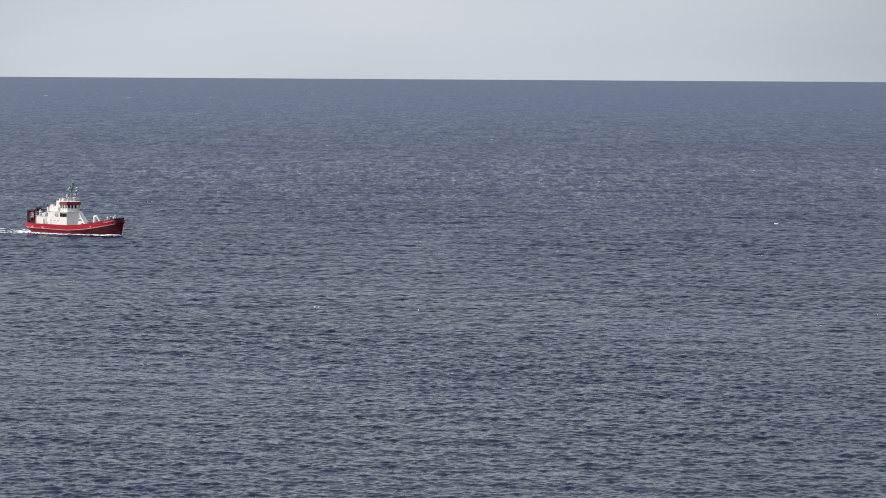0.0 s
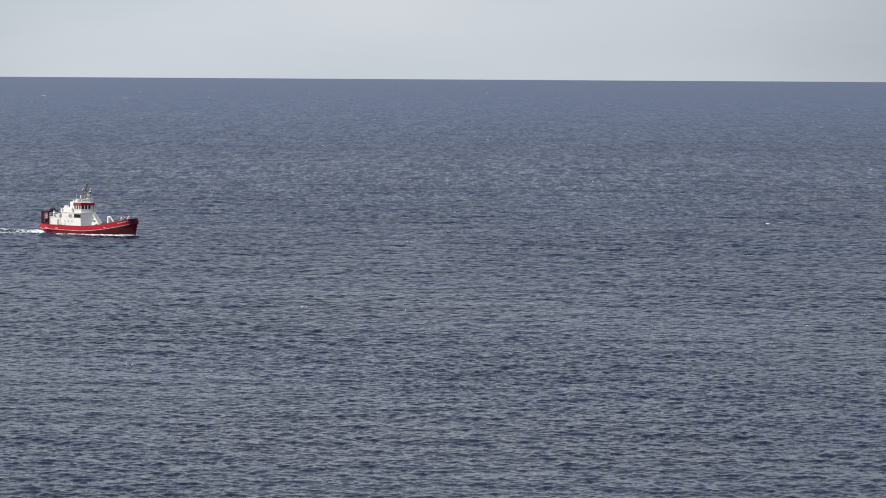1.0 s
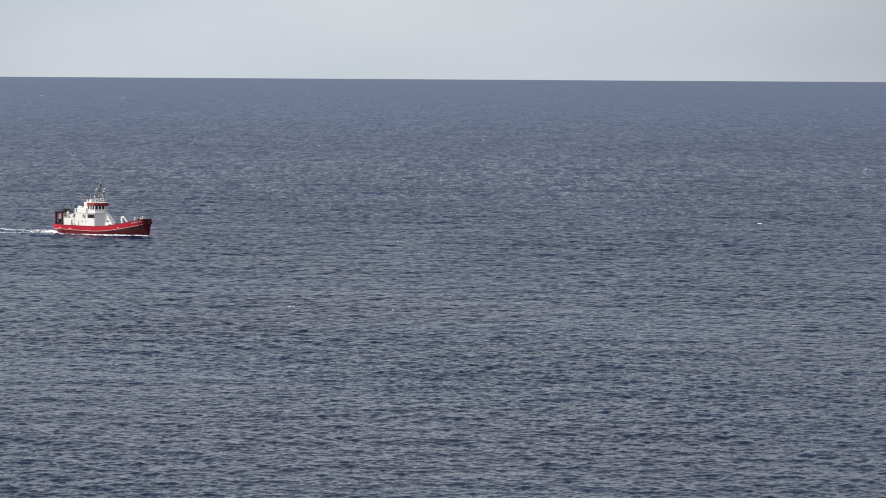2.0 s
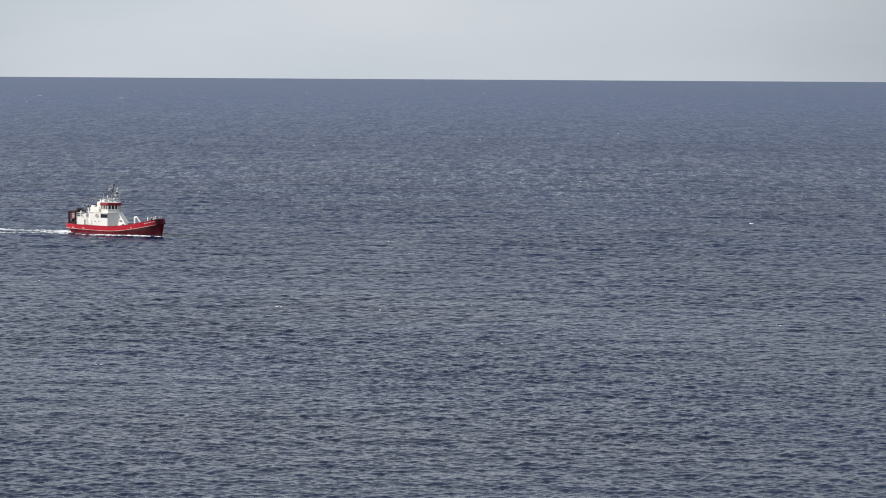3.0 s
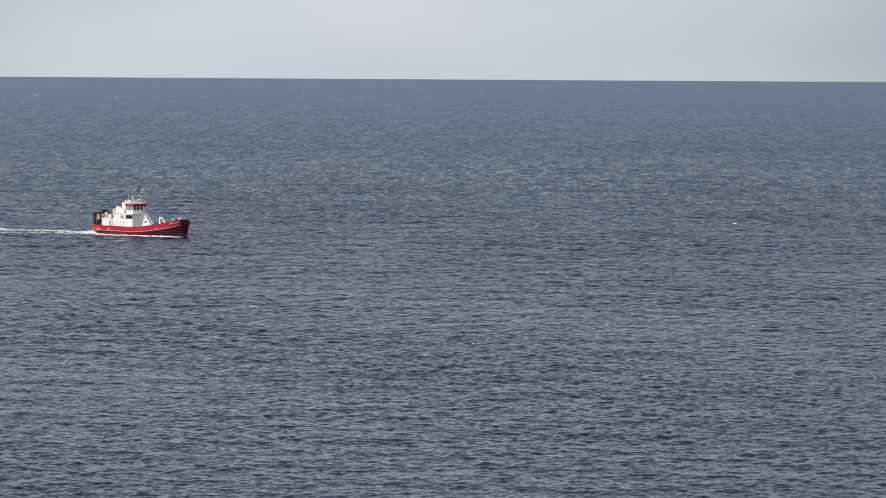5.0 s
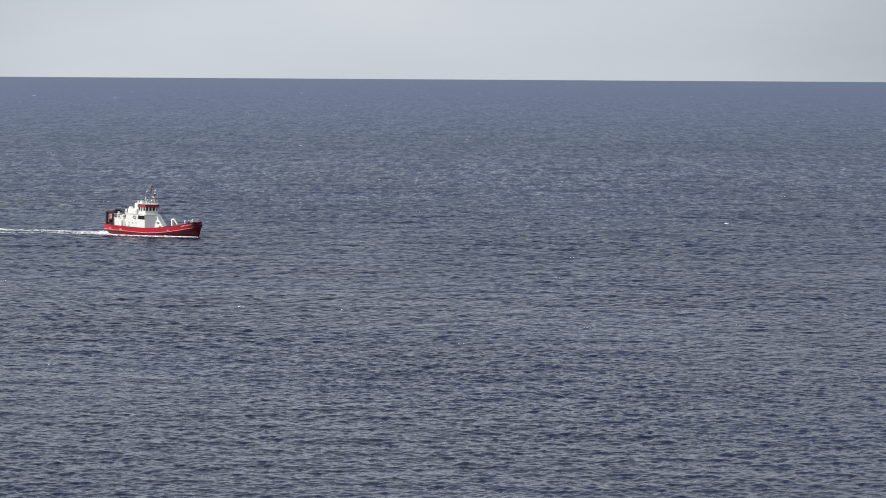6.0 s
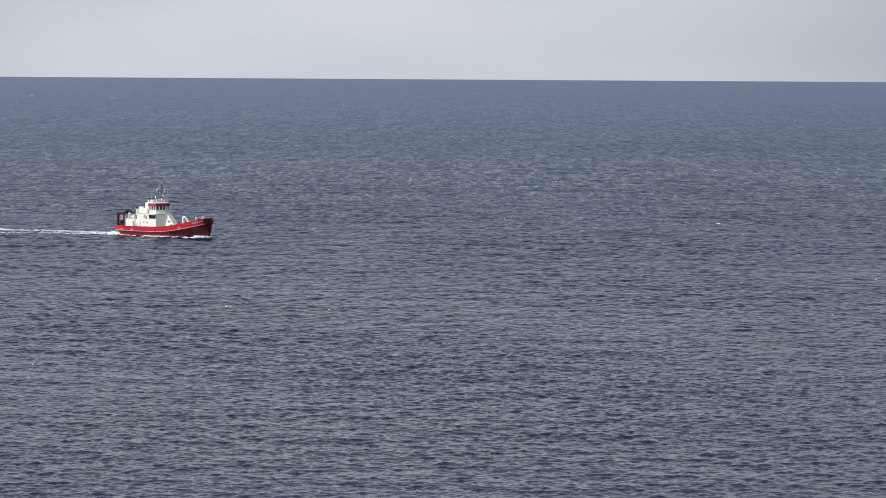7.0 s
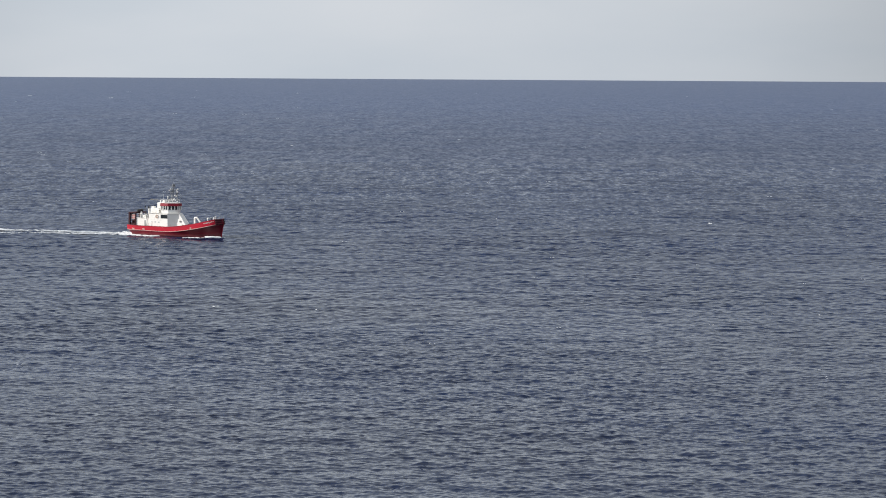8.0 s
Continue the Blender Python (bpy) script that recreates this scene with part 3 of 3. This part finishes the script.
    for x, y, z0, z1 in ((0.75, 0.5, 7.7, 10.6), (-2.0, 1.2, 7.7, 10.4), (-2.9, -1.0, 7.7, 9.7), (-0.75, 0.2, 11.5, 12.7)):
        part("whip_aerial", rod((x, y, z0), (x, y, z1), 0.02, n=6), WHITE, mast, "thin white whip aerial")
    part("roof_post", rod((-2.1, -0.3, 7.7), (-2.1, -0.3, 9.3), 0.12), WHITE, mast, "white post on the wheelhouse roof")
    part("stay", rod((-0.8, 0, 10.9), (8.6, 0, 3.3), 0.022, n=5), DARK_STEEL, mast, "steel wire stay")
    part("stay", rod((-0.8, 0, 10.9), (-9.2, 0, 5.3), 0.02, n=5), DARK_STEEL, mast, "steel wire stay")

    # funnel and clutter on the aft house
    for sd in (-1, 1):
        f = part("exhaust_pipe", rod((-6.9, sd * 1.2, 3.98), (-6.9, sd * 1.2, 6.2), 0.18, n=12), WHITE, boat, "white exhaust pipe with a black top")
        part("exhaust_top", rod((-6.9, sd * 1.2, 6.2), (-7.0, sd * 1.2, 6.7), 0.2, n=12), BLACK, f)
    for x in (-9.0, -8.3):
        raft = part("liferaft", rod((x - 0.02, -1.3, 4.35), (x + 0.5, -1.3, 4.35), 0.3, n=12), WHITE, boat, "white liferaft canister", True)
        part("cradle", box(x, x + 0.45, -1.6, -1.0, 3.98, 4.12, 0.02), STEEL, raft)
    part("deck_locker", box(-7.8, -7.3, -1.8, -0.9, 3.98, 4.75, 0.04), WHITE, boat, "white deck locker")
    for x, y, h in ((-9.6, -0.6, 1.1), (-8.9, -1.7, 0.9), (-7.2, 0.4, 1.5)):
        v = part("cowl_ventilator", rod((x, y, 3.98), (x, y, 3.98 + h), 0.12, n=10), WHITE, boat, "white cowl ventilator")
        part("cowl", rod((x - 0.05, y, 3.98 + h), (x + 0.3, y, 4.1 + h), 0.16, r2=0.24, n=10), WHITE, v)
    part("fuel_drum", rod((-6.7, -1.75, 3.98), (-6.7, -1.75, 4.8), 0.26, n=14), DARK_STEEL, boat, "dark grey fuel drum")
    coil = bmesh.new()
    for k in range(48):
        a0, a1 = k * 0.52, (k + 1) * 0.52
        rod((-9.5 + 0.35 * math.cos(a0), 0.6 + 0.35 * math.sin(a0), 4.05 + 0.007 * k), (-9.5 + 0.35 * math.cos(a1), 0.6 + 0.35 * math.sin(a1), 4.05 + 0.007 * (k + 1)), 0.04, coil, n=5)
    part("rope_coil", coil, ROPE, boat, "coil of brown rope")
    part("vent_box", box(-6.0, -5.2, -1.5, -0.8, 6.304, 6.75, 0.05), WHITE, boat)
    buoy = bmesh.new()
    for k in range(14):
        a0, a1 = 2 * math.pi * k / 14, 2 * math.pi * (k + 1) / 14
        rod((-3.9 + 0.34 * math.cos(a0), -2.37, 4.45 + 0.34 * math.sin(a0)), (-3.9 + 0.34 * math.cos(a1), -2.37, 4.45 + 0.34 * math.sin(a1)), 0.065, buoy, n=6)
    part("lifebuoy", buoy, ORANGE, boat, "orange ring lifebuoy")
    railing([Vector((x, -2.05, 3.98)) for x in (-10.0, -9.1, -8.2, -7.3, -6.35)], 0.95, boat, "deck_railing")
    railing([Vector((x, 2.05, 3.98)) for x in (-10.0, -9.1, -8.2, -7.3, -6.35)], 0.95, boat, "deck_railing")
    railing([Vector((x, -2.3, 5.24)) for x in (-6.2, -5.3, -4.4, -3.5, -2.6)], 0.9, boat, "deck_railing")
    railing([Vector((x, 2.3, 5.24)) for x in (-6.2, -5.3, -4.4, -3.5, -2.6)], 0.9, boat, "deck_railing")

    # stern gantry
    gantry = part("gantry", box(-11.25, -9.15, -2.35, 2.35, 4.95, 5.28, 0.06), GANTRY_RED, boat, "dark red steel stern gantry")
    for x, w in ((-11.02, 0.25), (-9.3, 0.14)):
        for y in (-2.1, 2.1):
            part("gantry_post", box(x - w, x + w, y - 0.2, y + 0.2, 1.1, 4.95, 0.05), GANTRY_RED, gantry)
    for y in (-2.1, 2.1):
        part("cross_beam", box(-10.77, -9.44, y - 0.09, y + 0.09, 3.2, 3.38, 0.03), GANTRY_RED, gantry)
        part("side_plate", box(-10.77, -9.44, y - 0.05, y + 0.05, 1.2, 2.7, 0.02), GANTRY_RED, gantry)
    drum = part("winch_drum", rod((-10.0, -1.4, 2.6), (-10.0, 1.4, 2.6), 0.55, n=20), DARK_STEEL, boat, "dark winch drum under the gantry")
    for y in (-1.45, 1.45):
        part("flange", rod((-10.0, y - 0.05, 2.6), (-10.0, y + 0.05, 2.6), 0.85, n=20), GANTRY_RED, drum)
    frame_panel = part("net_bin", box(-10.7, -9.5, -1.95, -1.75, 3.5, 4.8, 0.04), FADED, gantry, "faded red panel inside the gantry")
    for z in (3.72, 4.15, 4.58):
        part("panel_bar", box(-10.62, -9.58, -2.02, -1.953, z - 0.06, z + 0.06, 0.01), STRIPE, frame_panel)
    part("gantry_lamp_bar", rod((-9.6, -0.9, 5.85), (-7.3, -0.9, 5.95), 0.06), BLACK, gantry)
    part("gantry_mast", rod((-7.45, -0.9, 3.98), (-7.4, -0.9, 6.6), 0.07), DARK_STEEL, gantry)
    part("gantry_lamp", ball((-7.4, -0.9, 6.65), 0.2), BLACK, gantry, "black lamp on a thin post", True)
    part("gantry_brace", rod((-9.3, -0.9, 5.2), (-8.6, -0.9, 5.9), 0.05), GANTRY_RED, gantry)
    part("block", ball((-11.0, -1.2, 4.7), 0.28, flat=1.2), BLACK, gantry, "black hanging block", True)

    part("gantry_reel", rod((-9.4, -1.2, 5.53), (-9.4, 0.9, 5.53), 0.25, n=12), BLACK, gantry, "black reel on top of the gantry")
    gantry.location.x = drum.location.x = -0.75
    boom = part("boom", rod((-3.8, -0.8, 8.22), (-6.9, -0.8, 8.36), 0.05), ROPE, boat, "thin brown boom behind the wheelhouse")
    part("boom_post", rod((-3.8, -0.8, 7.74), (-3.8, -0.8, 8.3), 0.07), WHITE, boom)

    # foredeck: small white crane, windlass, bitts, bow rail
    z = strake(0.72) + 0.1
    crane = part("deck_crane", box(5.1, 5.75, -0.4, 0.4, z, z + 0.9, 0.06), WHITE, boat, "white foredeck crane with a folded arm")
    part("column", rod((5.35, 0, z + 0.9), (5.3, 0, 4.3), 0.27, n=10), WHITE, crane)
    part("arm", rod((5.2, 0, 4.3), (5.95, 0, 4.38), 0.23), WHITE, crane)
    part("jib", rod((5.9, 0, 4.38), (6.75, 0, 3.3), 0.2), WHITE, crane)
    part("foot", rod((6.75, 0, 3.3), (6.75, 0, strake(0.78) + 0.1), 0.12), WHITE, crane)
    w = part("windlass", rod((8.6, -0.8, 3.35), (8.6, 0.8, 3.35), 0.32, n=14), STEEL, boat, "steel anchor windlass")
    part("windlass_base", box(8.2, 9.0, -0.6, 0.6, 2.5, 3.2, 0.05), GREY, w)
    part("warping_head", rod((8.6, -1.15, 3.35), (8.6, -0.8, 3.35), 0.2, n=12), STEEL, w)
    for x, y, zz in ((10.2, -0.6, 4.5), (10.2, 0.6, 4.5), (11.0, 0.0, 4.75)):
        b = part("bitt", rod((x, y, 2.9), (x, y, zz), 0.13, n=10), BLACK if y < 0 else WHITE, boat)
        part("bitt_cap", rod((x, y, zz), (x, y, zz + 0.07), 0.19, n=10), WHITE, b)
    part("vent_cowl", rod((9.4, -0.9, 2.8), (9.4, -0.9, 4.25), 0.13, n=10), WHITE, boat, "white ventilator cowl")
    part("vent_head", ball((9.45, -0.9, 4.3), 0.24), WHITE, boat, "", True)
    part("bow_pulpit", tube_along([Vector((p.x - 0.15, sd * max(p.y - 0.1, 0.0), p.z + 0.5)) for sd, ss in ((-1, (0.9, 0.94, 0.97, 0.99)), (1, (0.97, 0.94, 0.9))) for p in (station(s, 2.0) for s in ss)], 0.035), STEEL, boat, "steel bow rail")
    return boat


boat = make_boat()


# ---- foam ----
def foam_blobs(bm, count, place, rng, size, streak=1.0, swing=180):
    """Adds low ragged lumps of foam."""
    for _ in range(count):
        x, y, z, k = place(rng)
        r = rng.uniform(*size) * k
        m = Matrix.Translation((x, y, z)) @ pose(0, 0, 0, 0, 0, rng.uniform(-swing, swing)) @ Matrix.Diagonal((r * streak * rng.uniform(1.0, 2.2), r * rng.uniform(0.7, 1.2), r * rng.uniform(0.3, 0.6), 1))
        made = bmesh.ops.create_icosphere(bm, subdivisions=1, radius=1.0, matrix=m)["verts"]
        for v in made:
            v.co += Vector((rng.uniform(-1, 1), rng.uniform(-1, 1), rng.uniform(-0.5, 0.5))) * r * 0.25
    return bm


def make_hull_foam():
    """White water that the hull pushes along: bow wave, foam along the side and the churn under the stern."""
    rng = random.Random(11)

    def at_side(s0, s1, spread, lift):
        def place(r):
            s = r.uniform(s0, s1)
            p = station(s, 0.05)
            side = r.choice((-1, 1))
            return p.x, side * (p.y + r.uniform(0.0, spread)), r.uniform(0.0, lift), 1.0
        return place
    foam = tagged(new("hull_foam"), "white bow wave and foam along the boat's waterline", "foam", kind="stuff")
    pieces = {}
    for name, s0, s1, count, spread, lift, size in (
            ("bow_wave", 0.86, 1.0, 380, 1.1, 0.42, (0.07, 0.22)), ("shoulder_foam", 0.62, 0.88, 420, 1.5, 0.26, (0.06, 0.18)),
            ("side_foam", 0.32, 0.64, 420, 1.0, 0.22, (0.06, 0.17)), ("quarter_foam", 0.02, 0.34, 420, 1.3, 0.2, (0.06, 0.17))):
        pieces[name] = part(name, foam_blobs(bmesh.new(), count, at_side(s0, s1, spread, lift), rng, size, 2.0, 18), FRESH_FOAM, foam)
    part("stern_churn", foam_blobs(bmesh.new(), 420, lambda r: (-10.9 - abs(r.gauss(0, 2.8)), r.gauss(0, 1.9), r.uniform(0, 0.22), 1.0), rng, (0.08, 0.24), 1.8, 40), FRESH_FOAM, foam)
    return foam, pieces


hull_foam, hull_foam_pieces = make_hull_foam()

# how far each stretch of foam sinks back as the waves pass along the hull: seconds, metres
FOAM_HEAVE = {
    "bow_wave": ((0.0, -0.18), (1.5, -0.12), (3.5, -0.38), (4.0, -0.42), (6.0, -0.15), (7.0, 0.06), (8.0, 0.0)),
    "shoulder_foam": ((0.0, -0.10), (1.5, 0.0), (3.5, 0.0), (4.5, -0.05), (6.0, 0.04), (7.0, -0.14), (8.0, -0.20)),
    "side_foam": ((0.0, -0.05), (1.5, 0.0), (3.5, 0.0), (4.0, 0.03), (6.0, 0.02), (7.0, 0.0), (8.0, -0.24)),
    "quarter_foam": ((0.0, 0.0), (1.5, -0.14), (3.5, -0.14), (4.5, -0.05), (6.0, -0.03), (7.0, -0.12), (8.0, 0.02)),
}

# the boat's way: seconds, x, y, heave, bow-down pitch, roll, heading
BOAT_WAY = [
    (0.0, -88.39, 545.92, 0.10, 0.55, 0.4, -20.00),
    (0.5, -86.63, 545.57, -0.04, 0.24, 0.8, -20.27),
    (1.0, -84.91, 545.22, -0.02, 0.24, 0.5, -20.55),
    (1.5, -83.21, 544.87, -0.08, -0.06, -0.4, -20.82),
    (3.0, -78.30, 543.80, 0.10, 0.55, 0.5, -21.65),
    (3.5, -76.71, 543.44, 0.01, -0.06, 0.9, -21.93),
    (4.0, -75.16, 543.08, 0.03, -0.37, 0.3, -22.20),
    (4.5, -73.62, 542.71, 0.05, -0.67, -0.6, -22.48),
    (6.0, -69.16, 541.62, -0.12, 1.77, 0.4, -23.30),
    (6.5, -67.71, 541.25, -0.10, 0.24, 0.9, -23.57),
    (7.0, -66.29, 540.89, 0.22, -0.98, 0.5, -23.85),
    (7.5, -64.88, 540.52, 0.25, -2.05, -0.5, -24.12),
    (8.0, -63.48, 540.15, 0.25, -0.37, -0.7, -24.40),
]


def make_wake():
    """Patches of foam left on the water behind the stern; returns each with the second at which the stern passes it."""
    rng = random.Random(23)
    patches = []
    x = -132.0
    while x < -73.5:
        # the line that the stern follows, and when it gets there
        ts = [r[0] for r in BOAT_WAY]
        sx = [r[1] - 11.8 * math.cos(radians(r[6])) for r in BOAT_WAY]
        sy = [r[2] - 11.8 * math.sin(radians(r[6])) for r in BOAT_WAY]
        if x < sx[0]:
            t, y = (x - sx[0]) / 3.6, sy[0] + (sx[0] - x) * 0.2
        else:
            t, y = float(np.interp(x, sx, ts)), float(np.interp(x, sx, sy))
        old = max(0.0, (sx[-1] - x))
        wide = 1.4 + 0.08 * old

        def place(r):
            lane = (r.choice((-1.1, 0.85, 1.0, 1.1)) + 0.5 * noise.noise(Vector((x * 0.12, 0.4, 8.2)))) * wide
            return r.gauss(0, 0.9), lane + r.gauss(0, 0.18 * wide), r.uniform(0.02, 0.24), r.uniform(0.6, 1.3)
        clump = max(0.0, noise.noise(Vector((x * 0.16, 3.1, 0.7))) + 0.3) ** 1.4
        bm = foam_blobs(bmesh.new(), int(34 + 190 * clump), place, rng, (0.05, 0.15 + 0.06 * min(1.0, clump)), 2.4, 16)
        p = part("wake_foam", bm, FOAM)
        tagged(p, "streaky white patch of wake foam behind the boat", "foam", group="wake behind the boat", kind="stuff")
        patches.append((p, x, y + rng.gauss(0, 0.25), t))
        x += rng.uniform(1.1, 1.6)
    return patches


wake = make_wake()


def make_whitecaps():
    """Small breaking crests scattered over the sea, which run with the waves."""
    rng = random.Random(41)
    bm = bmesh.new()
    for _ in range(120):
        d = 300 * (3000 / 300) ** rng.random()
        x = rng.uniform(-0.23, 0.23) * d + 10
        size = rng.choice((0.25, 0.4, 0.4, 0.7))
        k = 0.15 + d / 1050
        foam_blobs(bm, rng.randint(2, 4), lambda r: (x + r.gauss(0, 0.6 * k), d + r.gauss(0, 0.4), 0.16, size * k), rng, (0.25, 0.5))
    return tagged(part("whitecaps", bm, FOAM), "small white breaking wave crests on the sea", "foam", kind="stuff")


whitecaps = make_whitecaps()


# ---- what moves ----
def motions():
    """The boat under way, its foam, the wake and the running waves."""
    def between(a, b, t):
        f = (t - a[0]) / (b[0] - a[0])
        return tuple(p + (q - p) * f for p, q in zip(a, b))
    way = [BOAT_WAY[0], between(BOAT_WAY[0], BOAT_WAY[1], 0.1), *BOAT_WAY[1:-1],
           between(BOAT_WAY[-2], BOAT_WAY[-1], 7.9), BOAT_WAY[-1]]
    walk(boat, [(t, pose(x, y, z, roll, pitch + 0.3, yaw - 2.0)) for t, x, y, z, pitch, roll, yaw in way])
    walk(hull_foam, [(t, pose(x, y, 0.0, 0, 0, yaw - 2.0)) for t, x, y, z, pitch, roll, yaw in way])
    for name, rows in FOAM_HEAVE.items():
        walk(hull_foam_pieces[name], [(t, pose(0, 0, z)) for t, z in rows])
    for p, x, y, t in wake:
        down, up = pose(x + 0.6, y, -1.2), pose(x, y, 0.02)
        if t <= 0.3:
            walk(p, [(0.0, up), (8.0, pose(x - 0.5, y, 0.02))])
        else:
            rows = [(0.0, down), (t - 0.25, down), (t + 0.35, up)]
            if t + 0.35 < 7.9:
                rows.append((8.0, pose(x - 0.3, y, 0.02)))
            else:
                rows[-1] = (8.0, up)
            walk(p, rows)
    for ob in (sea, whitecaps):
        walk(ob, [(t, pose(8.6 + t * DRIFT[0], t * DRIFT[1], 0)) for t in (0.0, 8.0)])


motions()
